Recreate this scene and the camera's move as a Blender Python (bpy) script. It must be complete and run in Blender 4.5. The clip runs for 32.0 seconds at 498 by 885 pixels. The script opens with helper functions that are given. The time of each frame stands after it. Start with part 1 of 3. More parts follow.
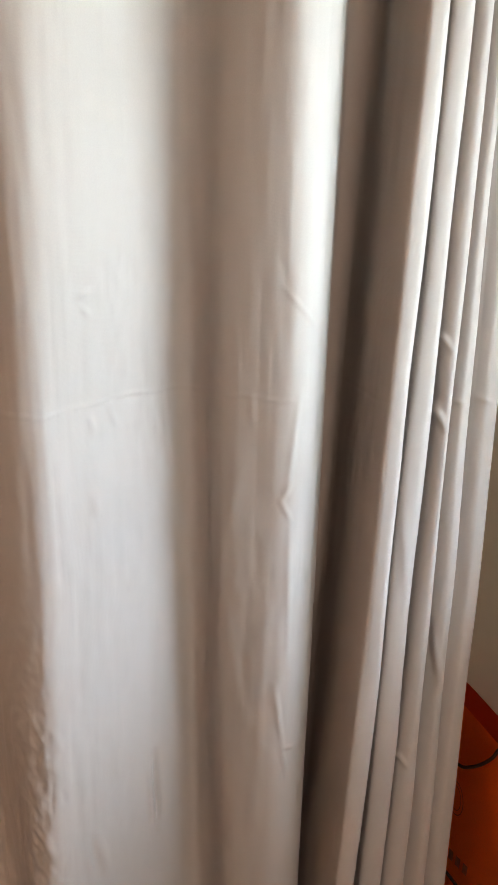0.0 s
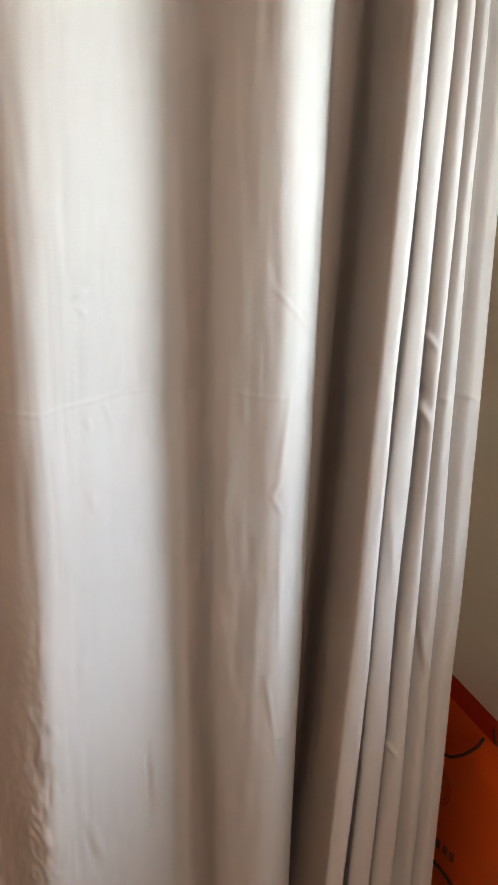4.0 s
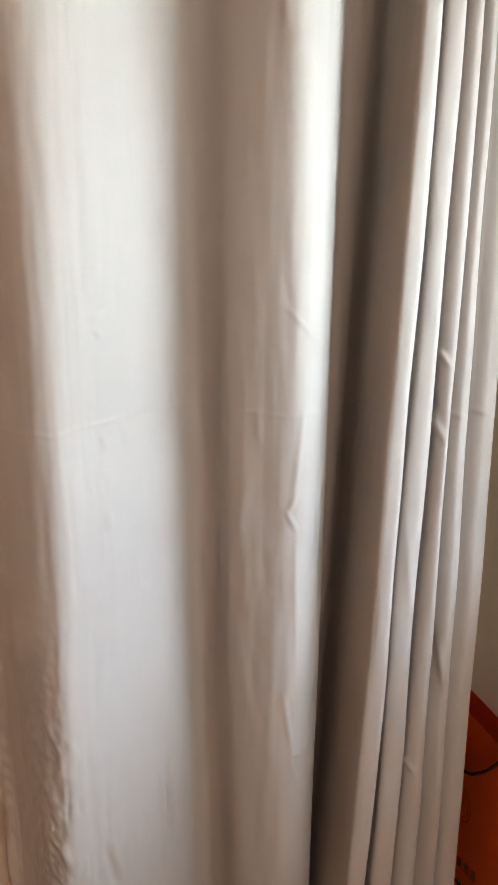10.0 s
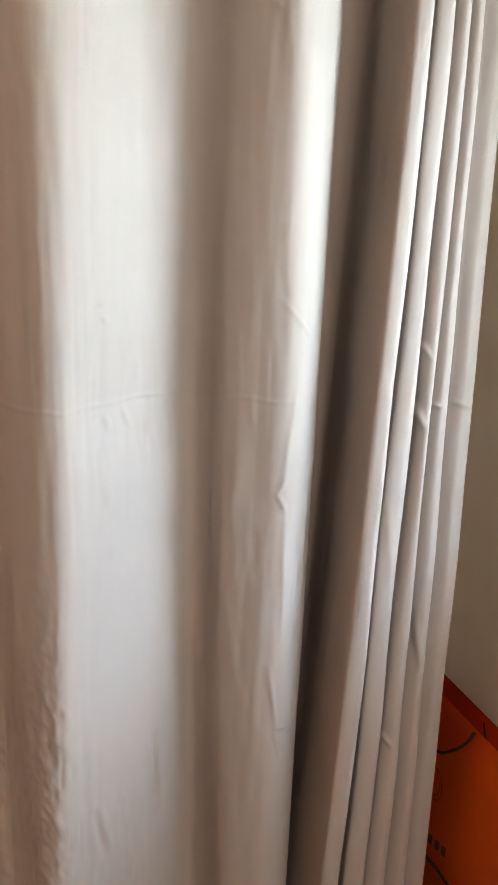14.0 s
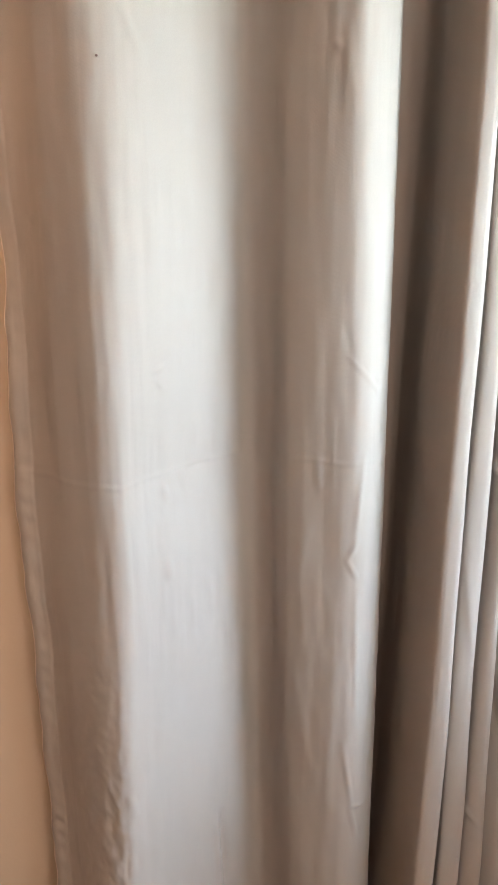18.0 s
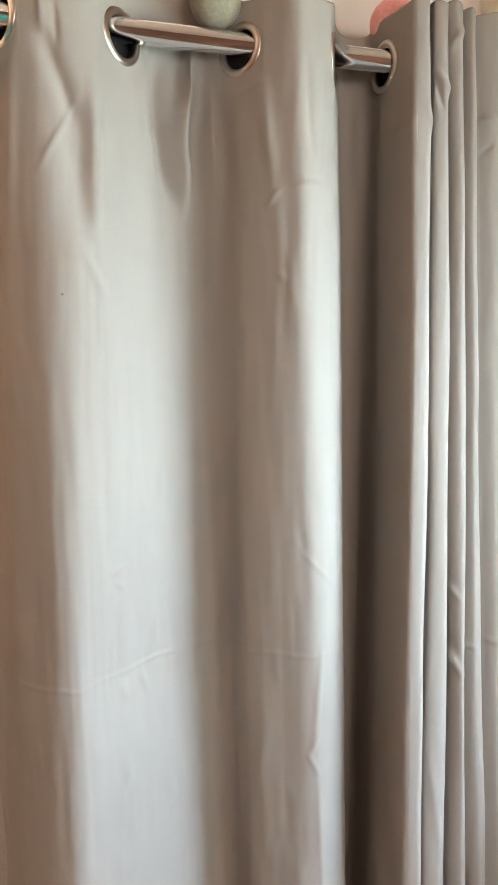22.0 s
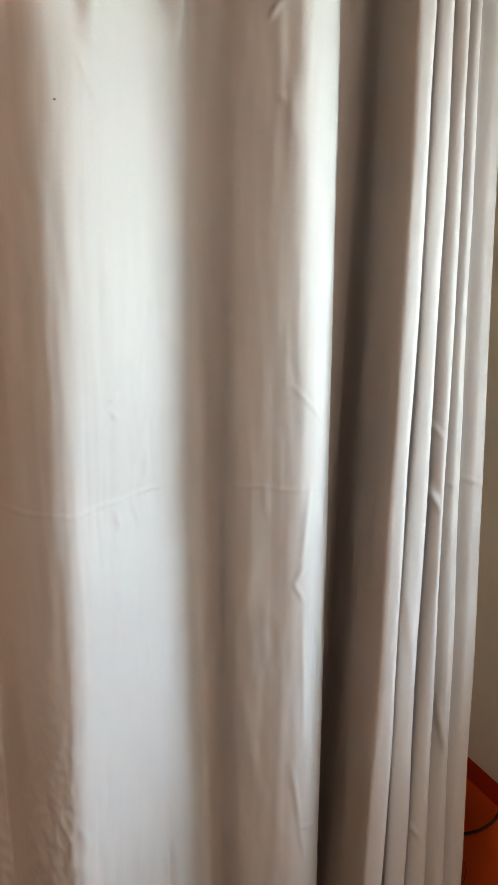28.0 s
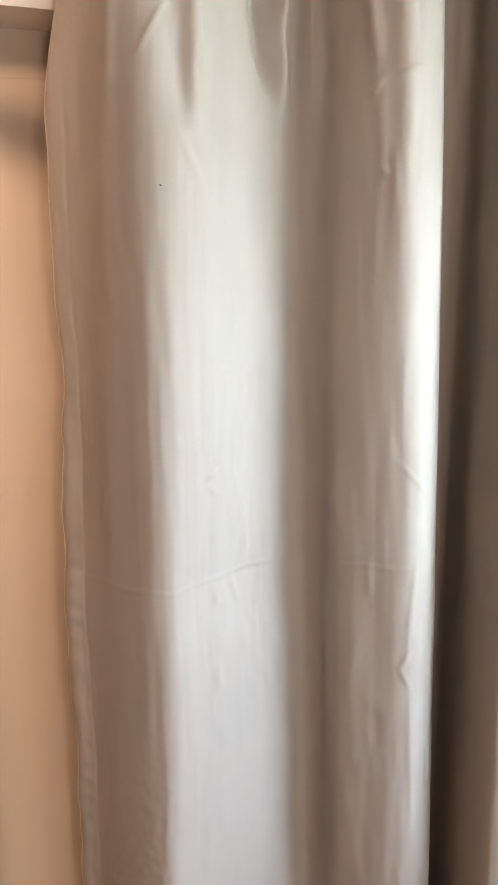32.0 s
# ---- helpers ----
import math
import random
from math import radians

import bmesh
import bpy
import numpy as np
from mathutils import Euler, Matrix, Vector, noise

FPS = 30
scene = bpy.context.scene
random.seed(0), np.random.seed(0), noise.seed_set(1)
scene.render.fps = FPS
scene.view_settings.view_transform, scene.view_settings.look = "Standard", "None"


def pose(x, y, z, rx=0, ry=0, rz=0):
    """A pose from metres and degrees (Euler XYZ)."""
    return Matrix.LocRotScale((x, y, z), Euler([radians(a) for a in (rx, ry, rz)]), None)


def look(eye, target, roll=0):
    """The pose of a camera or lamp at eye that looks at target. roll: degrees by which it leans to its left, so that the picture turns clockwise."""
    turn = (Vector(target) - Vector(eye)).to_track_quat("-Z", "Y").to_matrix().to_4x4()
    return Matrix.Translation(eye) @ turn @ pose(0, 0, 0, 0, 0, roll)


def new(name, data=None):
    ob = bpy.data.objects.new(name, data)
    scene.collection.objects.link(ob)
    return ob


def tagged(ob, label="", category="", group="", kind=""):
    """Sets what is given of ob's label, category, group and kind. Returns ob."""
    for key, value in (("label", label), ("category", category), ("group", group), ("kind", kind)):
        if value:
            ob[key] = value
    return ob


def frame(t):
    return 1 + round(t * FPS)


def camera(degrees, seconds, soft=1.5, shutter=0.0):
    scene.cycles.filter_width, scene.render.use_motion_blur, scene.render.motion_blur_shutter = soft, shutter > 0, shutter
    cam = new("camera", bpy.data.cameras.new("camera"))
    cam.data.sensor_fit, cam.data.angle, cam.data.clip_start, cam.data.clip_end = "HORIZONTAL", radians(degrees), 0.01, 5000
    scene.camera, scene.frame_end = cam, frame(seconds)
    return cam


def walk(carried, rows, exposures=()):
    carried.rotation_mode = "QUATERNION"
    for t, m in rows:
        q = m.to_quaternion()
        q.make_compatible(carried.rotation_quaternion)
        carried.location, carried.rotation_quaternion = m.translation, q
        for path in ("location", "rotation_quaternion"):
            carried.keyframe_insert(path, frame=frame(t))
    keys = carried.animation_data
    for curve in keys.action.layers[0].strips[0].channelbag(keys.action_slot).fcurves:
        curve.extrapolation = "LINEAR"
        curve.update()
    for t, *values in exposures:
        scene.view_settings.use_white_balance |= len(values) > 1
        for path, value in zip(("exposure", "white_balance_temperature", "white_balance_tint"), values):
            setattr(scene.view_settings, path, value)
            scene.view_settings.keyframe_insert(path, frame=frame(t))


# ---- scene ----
cam = camera(37.0, 32.0)
PATH = [
    (0.0, pose(0.084, -0.777, 1.294, 73.74, -0.96, -15.17)),
    (0.5, pose(0.077, -0.779, 1.292, 74.22, -0.90, -15.11)),
    (1.0, pose(0.079, -0.783, 1.299, 74.10, -0.69, -15.99)),
    (1.5, pose(0.075, -0.786, 1.296, 74.27, -0.52, -15.86)),
    (2.0, pose(0.070, -0.797, 1.303, 74.58, -0.50, -16.04)),
    (2.5, pose(0.066, -0.798, 1.304, 74.56, -0.50, -16.15)),
    (3.0, pose(0.064, -0.800, 1.299, 74.78, -0.63, -16.00)),
    (3.5, pose(0.068, -0.795, 1.292, 74.57, -0.80, -15.58)),
    (4.0, pose(0.067, -0.797, 1.290, 74.22, -1.02, -16.62)),
    (4.5, pose(0.072, -0.800, 1.295, 73.85, -1.31, -17.12)),
    (6.5, pose(0.067, -0.801, 1.288, 74.67, -0.69, -16.94)),
    (7.0, pose(0.063, -0.800, 1.284, 74.88, -0.39, -17.23)),
    (7.5, pose(0.059, -0.803, 1.282, 74.87, -0.50, -17.29)),
    (8.0, pose(0.061, -0.808, 1.289, 74.55, -0.96, -17.02)),
    (8.5, pose(0.056, -0.818, 1.291, 74.65, -0.90, -16.65)),
    (9.0, pose(0.059, -0.814, 1.289, 75.04, -0.65, -15.83)),
    (9.5, pose(0.063, -0.808, 1.289, 75.53, -0.30, -15.33)),
    (10.0, pose(0.070, -0.804, 1.298, 75.16, -0.15, -15.33)),
    (10.5, pose(0.064, -0.809, 1.291, 75.29, -0.17, -14.61)),
    (11.0, pose(0.057, -0.810, 1.285, 75.14, -0.16, -14.44)),
    (11.5, pose(0.050, -0.797, 1.288, 74.70, 0.18, -15.80)),
    (12.0, pose(0.059, -0.788, 1.277, 74.70, 0.51, -16.08)),
    (12.5, pose(0.052, -0.777, 1.270, 75.06, 0.39, -16.83)),
    (13.0, pose(0.045, -0.780, 1.259, 75.85, -0.27, -17.25)),
    (13.5, pose(0.034, -0.820, 1.267, 75.70, -1.26, -17.70)),
    (14.0, pose(0.032, -0.851, 1.279, 76.10, -1.85, -17.06)),
    (14.5, pose(0.033, -0.836, 1.271, 75.81, -0.66, -16.06)),
    (16.5, pose(0.023, -0.785, 1.295, 73.44, 0.45, -17.02)),
    (17.0, pose(0.015, -0.775, 1.298, 73.73, 0.28, -17.78)),
    (17.5, pose(0.011, -0.784, 1.310, 75.19, 0.34, -17.51)),
    (18.0, pose(0.013, -0.778, 1.324, 76.94, 0.55, -15.26)),
    (18.5, pose(0.014, -0.784, 1.330, 76.30, 0.67, -15.46)),
    (19.0, pose(0.022, -0.775, 1.300, 76.77, 0.37, -17.08)),
    (19.5, pose(0.023, -0.790, 1.332, 77.15, -0.20, -19.03)),
    (20.0, pose(0.031, -0.793, 1.387, 80.96, 0.32, -15.44)),
    (20.5, pose(0.035, -0.810, 1.422, 85.53, 0.66, -12.69)),
    (21.0, pose(0.047, -0.821, 1.419, 87.58, 1.46, -14.46)),
    (21.5, pose(0.043, -0.814, 1.410, 87.95, 1.61, -16.25)),
    (22.0, pose(0.032, -0.808, 1.402, 86.74, 1.35, -16.90)),
    (22.5, pose(0.013, -0.775, 1.329, 82.30, 1.13, -17.07)),
    (23.0, pose(-0.011, -0.768, 1.322, 80.73, 0.78, -14.98)),
    (23.5, pose(-0.036, -0.777, 1.331, 80.22, 0.22, -11.04)),
    (24.0, pose(-0.055, -0.801, 1.322, 80.24, 0.13, -9.74)),
    (24.5, pose(-0.024, -0.796, 1.327, 80.98, 0.21, -8.90)),
    (26.5, pose(-0.015, -0.830, 1.420, 85.49, 0.69, -11.60)),
    (27.0, pose(0.015, -0.826, 1.431, 88.0, 0.95, -15.40)),
    (27.5, pose(0.034, -0.822, 1.373, 84.92, 0.18, -19.73)),
    (28.0, pose(-0.023, -0.797, 1.323, 79.59, -0.06, -21.15)),
    (28.5, pose(-0.017, -0.834, 1.316, 79.63, -0.43, -18.28)),
    (29.0, pose(0.004, -0.810, 1.303, 79.75, -0.28, -13.49)),
    (29.5, pose(-0.014, -0.822, 1.335, 80.91, 0.62, -12.92)),
    (30.0, pose(-0.014, -0.843, 1.331, 82.01, 1.03, -13.03)),
    (30.5, pose(-0.008, -0.834, 1.338, 82.54, 0.94, -13.27)),
    (31.0, pose(-0.018, -0.778, 1.348, 83.45, 0.87, -12.91)),
    (31.5, pose(-0.008, -0.744, 1.344, 83.64, 0.75, -12.93)),
    (32.0, pose(-0.017, -0.776, 1.342, 83.85, 0.77, -13.52)),
]
EXPOSURES = (
    (0.0, 0.08, 6270, 8), (20.1, 0.08, 6270, 8), (20.7, -0.08, 6100, 4), (21.8, -0.08, 6000, 2), (22.8, 0.06, 6270, 8),
    (25.4, 0.06, 6270, 8), (26.4, -0.06, 6050, 4), (27.2, -0.06, 5900, 1), (28.0, 0.08, 6050, 4), (28.8, 0.08, 6270, 8), (32.0, 0.08, 6270, 8),
)
walk(cam, PATH, EXPOSURES)

# ---- world and lights ----
world = bpy.data.worlds.new("sky")
scene.world = world
world.use_nodes = True
wn = world.node_tree
sky = wn.nodes.new("ShaderNodeTexSky")
sky.sky_type = "NISHITA"
sky.sun_disc = False
sky.sun_elevation = radians(40)
sky.sun_rotation = radians(200)
wn.links.new(sky.outputs["Color"], wn.nodes["Background"].inputs["Color"])
wn.nodes["Background"].inputs["Strength"].default_value = 0.08

WALL_Y = 0.15      # back wall behind the curtain
WALL_X = 0.685     # side wall beside the curtain
ROD_Z = 1.80
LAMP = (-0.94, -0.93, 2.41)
SPOT_AT = (LAMP[0] - 0.7265, LAMP[1] + 0.687, LAMP[2])   # half cone turned so the added spot leaves the curtain unlit
FILL_AT = (0.38, -2.80, 1.55)

# daylight through the side window: blue from the sky above, greener from the sunlit ground below
for name, place, target, size, watts, tint in (
        ("sky_daylight", (WALL_X + 0.96, -1.05, 1.85), (0.20, -0.05, 0.95), (0.80, 0.90), 24.0, (0.78, 0.96, 1.16)),
        ("ground_daylight", (WALL_X + 0.96, -1.05, 0.80), (0.20, -0.05, 1.42), (0.80, 0.70), 14.3, (0.92, 1.0, 0.86)),
        # weak cool fill, added to reach into the hollow folds
        ("hollow_fill_light", (WALL_X + 0.10, -1.62, 1.40), (0.30, 0.0, 1.25), (0.40, 0.72), 2.5, (0.84, 1.0, 1.02))):
    day = bpy.data.lights.new(name, "AREA")
    day.shape = "RECTANGLE"
    day.size, day.size_y = size
    day.energy, day.color, day.spread = watts, tint, radians(110)
    new(name, day).matrix_world = look(place, target)

# added warm light for the wall; its cut cone spares the curtain
spot = bpy.data.lights.new("added_wall_light", "SPOT")
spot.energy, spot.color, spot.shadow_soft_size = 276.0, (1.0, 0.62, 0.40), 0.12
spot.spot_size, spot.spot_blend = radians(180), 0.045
new("added_wall_light", spot).matrix_world = look(LAMP, SPOT_AT)
# warm frontal fill from an added globe out of view
fill_bulb = bpy.data.lights.new("fill_light", "POINT")
fill_bulb.energy, fill_bulb.color, fill_bulb.shadow_soft_size = 126.0, (1.0, 0.785, 0.66), 0.16
new("fill_light", fill_bulb).location = FILL_AT


# ---- materials ----
def material(name, color, rough=0.6, metal=0.0, var=0.06, var_scale=6.0, fine=0.0, fine_scale=300.0, bump=0.0, bump_scale=150.0,
             stretch=(1, 1, 1), sheen=0.0, coat=0.0):
    m = bpy.data.materials.new(name)
    m.use_nodes = True
    nt, p = m.node_tree, m.node_tree.nodes["Principled BSDF"]
    p.inputs["Roughness"].default_value, p.inputs["Metallic"].default_value = rough, metal
    p.inputs["Sheen Weight"].default_value, p.inputs["Coat Weight"].default_value = sheen, coat
    co = nt.nodes.new("ShaderNodeTexCoord")
    mp = nt.nodes.new("ShaderNodeMapping")
    mp.inputs["Scale"].default_value = stretch
    nt.links.new(co.outputs["Object"], mp.inputs["Vector"])

    def mixed(scale, amount, source, detail):
        n = nt.nodes.new("ShaderNodeTexNoise")
        n.inputs["Scale"].default_value, n.inputs["Detail"].default_value = scale, detail
        nt.links.new(mp.outputs["Vector"], n.inputs["Vector"])
        r = nt.nodes.new("ShaderNodeMapRange")
        r.inputs["From Min"].default_value, r.inputs["From Max"].default_value = 0.3, 0.7
        r.inputs["To Min"].default_value, r.inputs["To Max"].default_value = 1 - amount, 1 + amount
        nt.links.new(n.outputs["Fac"], r.inputs["Value"])
        v = nt.nodes.new("ShaderNodeVectorMath")
        v.operation = "SCALE"
        nt.links.new(source, v.inputs[0])
        nt.links.new(r.outputs["Result"], v.inputs["Scale"])
        return v.outputs["Vector"]

    rgb = nt.nodes.new("ShaderNodeRGB")
    rgb.outputs[0].default_value = (*color, 1)
    out = rgb.outputs[0]
    if var:
        out = mixed(var_scale, var, out, 4)
    if fine:
        out = mixed(fine_scale, fine, out, 2)
    nt.links.new(out, p.inputs["Base Color"])
    if bump:
        n = nt.nodes.new("ShaderNodeTexNoise")
        n.inputs["Scale"].default_value, n.inputs["Detail"].default_value = bump_scale, 3
        nt.links.new(mp.outputs["Vector"], n.inputs["Vector"])
        b = nt.nodes.new("ShaderNodeBump")
        b.inputs["Strength"].default_value, b.inputs["Distance"].default_value = bump, 0.002
        nt.links.new(n.outputs["Fac"], b.inputs["Height"])
        nt.links.new(b.outputs["Normal"], p.inputs["Normal"])
    return m


def twill(name, color):
    """Blackout curtain cloth: a fine diagonal weave under a soft, slightly uneven dye."""
    m = material(name, color, rough=0.82, var=0.025, var_scale=3.5, fine=0.03, fine_scale=900, sheen=0.05)
    nt, p = m.node_tree, m.node_tree.nodes["Principled BSDF"]
    p.inputs["Sheen Roughness"].default_value = 0.4
    p.inputs["Specular IOR Level"].default_value = 0.25
    co = nt.nodes.new("ShaderNodeTexCoord")
    mp = nt.nodes.new("ShaderNodeMapping")
    mp.inputs["Rotation"].default_value = (0, radians(38), 0)
    wv = nt.nodes.new("ShaderNodeTexWave")
    wv.inputs["Scale"].default_value, wv.inputs["Distortion"].default_value = 420, 0.6
    nz = nt.nodes.new("ShaderNodeTexNoise")
    nz.inputs["Scale"].default_value, nz.inputs["Detail"].default_value = 26, 4
    sm = nt.nodes.new("ShaderNodeMapping")
    sm.inputs["Scale"].default_value = (1, 1, 0.22)
    nt.links.new(co.outputs["Object"], mp.inputs["Vector"])
    nt.links.new(mp.outputs["Vector"], wv.inputs["Vector"])
    nt.links.new(co.outputs["Object"], sm.inputs["Vector"])
    nt.links.new(sm.outputs["Vector"], nz.inputs["Vector"])
    b1, b2 = nt.nodes.new("ShaderNodeBump"), nt.nodes.new("ShaderNodeBump")
    b1.inputs["Strength"].default_value, b1.inputs["Distance"].default_value = 0.06, 0.0005
    b2.inputs["Strength"].default_value, b2.inputs["Distance"].default_value = 0.22, 0.004
    nt.links.new(wv.outputs["Color"], b1.inputs["Height"])
    nt.links.new(nz.outputs["Fac"], b2.inputs["Height"])
    nt.links.new(b2.outputs["Normal"], b1.inputs["Normal"])
    nt.links.new(b1.outputs["Normal"], p.inputs["Normal"])
    return m


def thread_ball(name, color):
    """Cotton thread wound round a ball and stiffened with glue."""
    m = material(name, color, rough=0.75, var=0.10, var_scale=40, fine=0.10, fine_scale=260, sheen=0.2)
    nt, p = m.node_tree, m.node_tree.nodes["Principled BSDF"]
    co = nt.nodes.new("ShaderNodeTexCoord")
    heights = []
    for turn in ((20, 10, 0), (70, 40, 20), (-50, 15, 60)):
        mp = nt.nodes.new("ShaderNodeMapping")
        mp.inputs["Rotation"].default_value = [radians(a) for a in turn]
        wv = nt.nodes.new("ShaderNodeTexWave")
        wv.inputs["Scale"].default_value, wv.inputs["Distortion"].default_value = 110, 9
        wv.inputs["Detail"].default_value, wv.inputs["Detail Scale"].default_value = 3, 1.2
        nt.links.new(co.outputs["Object"], mp.inputs["Vector"])
        nt.links.new(mp.outputs["Vector"], wv.inputs["Vector"])
        heights.append(wv.outputs["Fac"])
    out = heights[0]
    for h in heights[1:]:
        mx = nt.nodes.new("ShaderNodeMath")
        mx.operation = "MAXIMUM"
        nt.links.new(out, mx.inputs[0])
        nt.links.new(h, mx.inputs[1])
        out = mx.outputs[0]
    b = nt.nodes.new("ShaderNodeBump")
    b.inputs["Strength"].default_value, b.inputs["Distance"].default_value = 0.32, 0.0012
    nt.links.new(out, b.inputs["Height"])
    nt.links.new(b.outputs["Normal"], p.inputs["Normal"])
    return m


def glowing(name, color, strength):
    m = bpy.data.materials.new(name)
    m.use_nodes = True
    nt = m.node_tree
    nt.nodes.remove(nt.nodes["Principled BSDF"])
    e = nt.nodes.new("ShaderNodeEmission")
    e.inputs["Color"].default_value, e.inputs["Strength"].default_value = (*color, 1), strength
    nt.links.new(e.outputs["Emission"], nt.nodes["Material Output"].inputs["Surface"])
    return m


def clear(name, rough=0.0, tint=(1, 1, 1)):
    m = bpy.data.materials.new(name)
    m.use_nodes = True
    p = m.node_tree.nodes["Principled BSDF"]
    p.inputs["Base Color"].default_value = (*tint, 1)
    p.inputs["Transmission Weight"].default_value, p.inputs["Roughness"].default_value = 1.0, rough
    p.inputs["IOR"].default_value = 1.45
    return m


CLOTH = twill("grey_twill", (0.228, 0.206, 0.186))
WHITE_PAINT = material("white_wall_paint", (0.73, 0.685, 0.635), rough=0.85, var=0.03, var_scale=2, bump=0.08, bump_scale=220)
TAN_PAINT = material("tan_wall_paint", (0.284, 0.232, 0.183), rough=0.8, var=0.03, var_scale=3, bump=0.08, bump_scale=180)
OLIVE_PAINT = material("beige_wall_paint", (0.80, 0.77, 0.63), rough=0.85, var=0.04, var_scale=2.5, bump=0.1, bump_scale=200)
ROOM_PAINT = material("room_wall_paint", (0.16, 0.10, 0.07), rough=0.9, var=0.04, var_scale=1.5)
CEILING_PAINT = material("ceiling_paint", (0.44, 0.40, 0.36), rough=0.9, var=0.03, var_scale=2)
WOOD_FLOOR = material("floor_boards", (0.10, 0.062, 0.038), rough=0.5, var=0.25, var_scale=3, stretch=(1, 9, 1), fine=0.12, fine_scale=60)
CHROME = material("chrome", (0.74, 0.74, 0.76), rough=0.13, metal=1.0, var=0.02, var_scale=20)
NICKEL = material("brushed_nickel", (0.47, 0.42, 0.37), rough=0.28, metal=1.0, var=0.05, var_scale=80)
TEAL = thread_ball("teal_thread", (0.075, 0.36, 0.31))
PINK = thread_ball("pink_thread", (0.66, 0.29, 0.28))
OLIVE = thread_ball("olive_thread", (0.20, 0.185, 0.13))
CABLE = clear("clear_cable", 0.15, (0.95, 0.95, 0.92))
SOCKET = material("white_plastic", (0.75, 0.75, 0.72), rough=0.4, var=0.02)
ORANGE_PAPER = material("orange_paper", (0.88, 0.145, 0.008), rough=0.55, var=0.05, var_scale=9, fine=0.05, fine_scale=400, bump=0.12, bump_scale=60)
# darker, redder version of the orange, for the back panel
DARK_ORANGE_PAPER = material("dark_orange_paper", (0.55, 0.06, 0.006), rough=0.6, var=0.06, var_scale=9, bump=0.1, bump_scale=60)
ROPE = material("brown_cotton_cord", (0.045, 0.016, 0.009), rough=1.0, var=0.2, var_scale=300)
PRINT = material("dark_brown_print", (0.16, 0.03, 0.008), rough=0.6, var=0.1, var_scale=80)
FRAME_BROWN = material("brown_window_frame", (0.045, 0.033, 0.026), rough=0.4, var=0.1, var_scale=12)
RUBBER_AND_SHADE = material("black_rubber_and_shade", (0.012, 0.011, 0.011), rough=0.85, var=0.1, var_scale=40)
for dull in (ROPE, RUBBER_AND_SHADE):
    dull.node_tree.nodes["Principled BSDF"].inputs["Specular IOR Level"].default_value = 0.08
GLASS = clear("window_glass")
SKY_GLOW = glowing("daylight_sky", (0.50, 0.78, 1.0), 0.95)
FILL_GLOW = glowing("warm_fill_glow", (1.0, 0.62, 0.36), 6.0)
DARK_METAL = material("dark_metal", (0.08, 0.075, 0.07), rough=0.4, metal=0.8, var=0.05)
LINING = material("pale_lining", (0.42, 0.36, 0.30), rough=0.8, var=0.05, var_scale=30, bump=0.1, bump_scale=300)
WALL_LINE = material("dark_wall_line", (0.25, 0.19, 0.145), rough=0.9, var=0.2, var_scale=60)
LINT = material("dark_lint", (0.10, 0.06, 0.05), rough=0.9, var=0.1)


# ---- building blocks ----
def mesh_of(name, bm, mat, smooth=False):
    me = bpy.data.meshes.new(name)
    bm.normal_update()
    bm.to_mesh(me)
    bm.free()
    me.materials.append(mat)
    if smooth:
        me.shade_smooth()
    return me


def part(name, bm, mat, parent, label="", smooth=False):
    ob = new(name, mesh_of(name, bm, mat, smooth))
    ob.parent = parent
    return tagged(ob, label)


def box(bm, lo, hi, bevel=0.0):
    made = bmesh.ops.create_cube(bm, size=1.0)["verts"]
    for v in made:
        v.co = Vector([lo[k] + (v.co[k] + 0.5) * (hi[k] - lo[k]) for k in range(3)])
    if bevel:
        edges = list({e for v in made for e in v.link_edges})
        bmesh.ops.bevel(bm, geom=edges, offset=bevel, segments=2, affect="EDGES", profile=0.5)
    return bm


def boxed(*boxes, bevel=0.0):
    bm = bmesh.new()
    for lo, hi in boxes:
        box(bm, lo, hi, bevel)
    return bm


def tube(bm, points, radius, sides=16, caps=True):
    """A round bar through the points."""
    rings, n = [], len(points)
    pts = [Vector(p) for p in points]
    for i, p in enumerate(pts):
        d = (pts[min(i + 1, n - 1)] - pts[max(i - 1, 0)]).normalized()
        a = d.cross(Vector((0, 0, 1)))
        a = a.normalized() if a.length > 1e-4 else Vector((1, 0, 0))
        b = d.cross(a).normalized()
        r = radius(i / (n - 1)) if callable(radius) else radius
        rings.append([bm.verts.new(p + r * (math.cos(w) * a + math.sin(w) * b))
                      for w in (2 * math.pi * k / sides for k in range(sides))])
    for r0, r1 in zip(rings, rings[1:]):
        for k in range(sides):
            bm.faces.new((r0[k], r0[(k + 1) % sides], r1[(k + 1) % sides], r1[k]))
    if caps:
        bm.faces.new(rings[0])
        bm.faces.new(rings[-1][::-1])
    return bm


def lathe(bm, profile, m, sides=40, closed=False):
    """Turns the profile (radius, height) round the z axis of m."""
    rings = [[bm.verts.new(m @ Vector((r * math.cos(w), r * math.sin(w), h))) for w in (2 * math.pi * k / sides for k in range(sides))]
             for r, h in profile]
    if closed:
        rings.append(rings[0])
    for r0, r1 in zip(rings, rings[1:]):
        for k in range(sides):
            bm.faces.new((r0[k], r0[(k + 1) % sides], r1[(k + 1) % sides], r1[k]))
    return bm


def structure(name, bm, mat, label, category, smooth=False):
    return tagged(new(name, mesh_of(name, bm, mat, smooth)), label, category, kind="structure")


def empty(name, place, label, category, group="", kind=""):
    ob = new(name)
    ob.empty_display_size = 0.05
    ob.location = place
    return tagged(ob, label, category, group, kind)


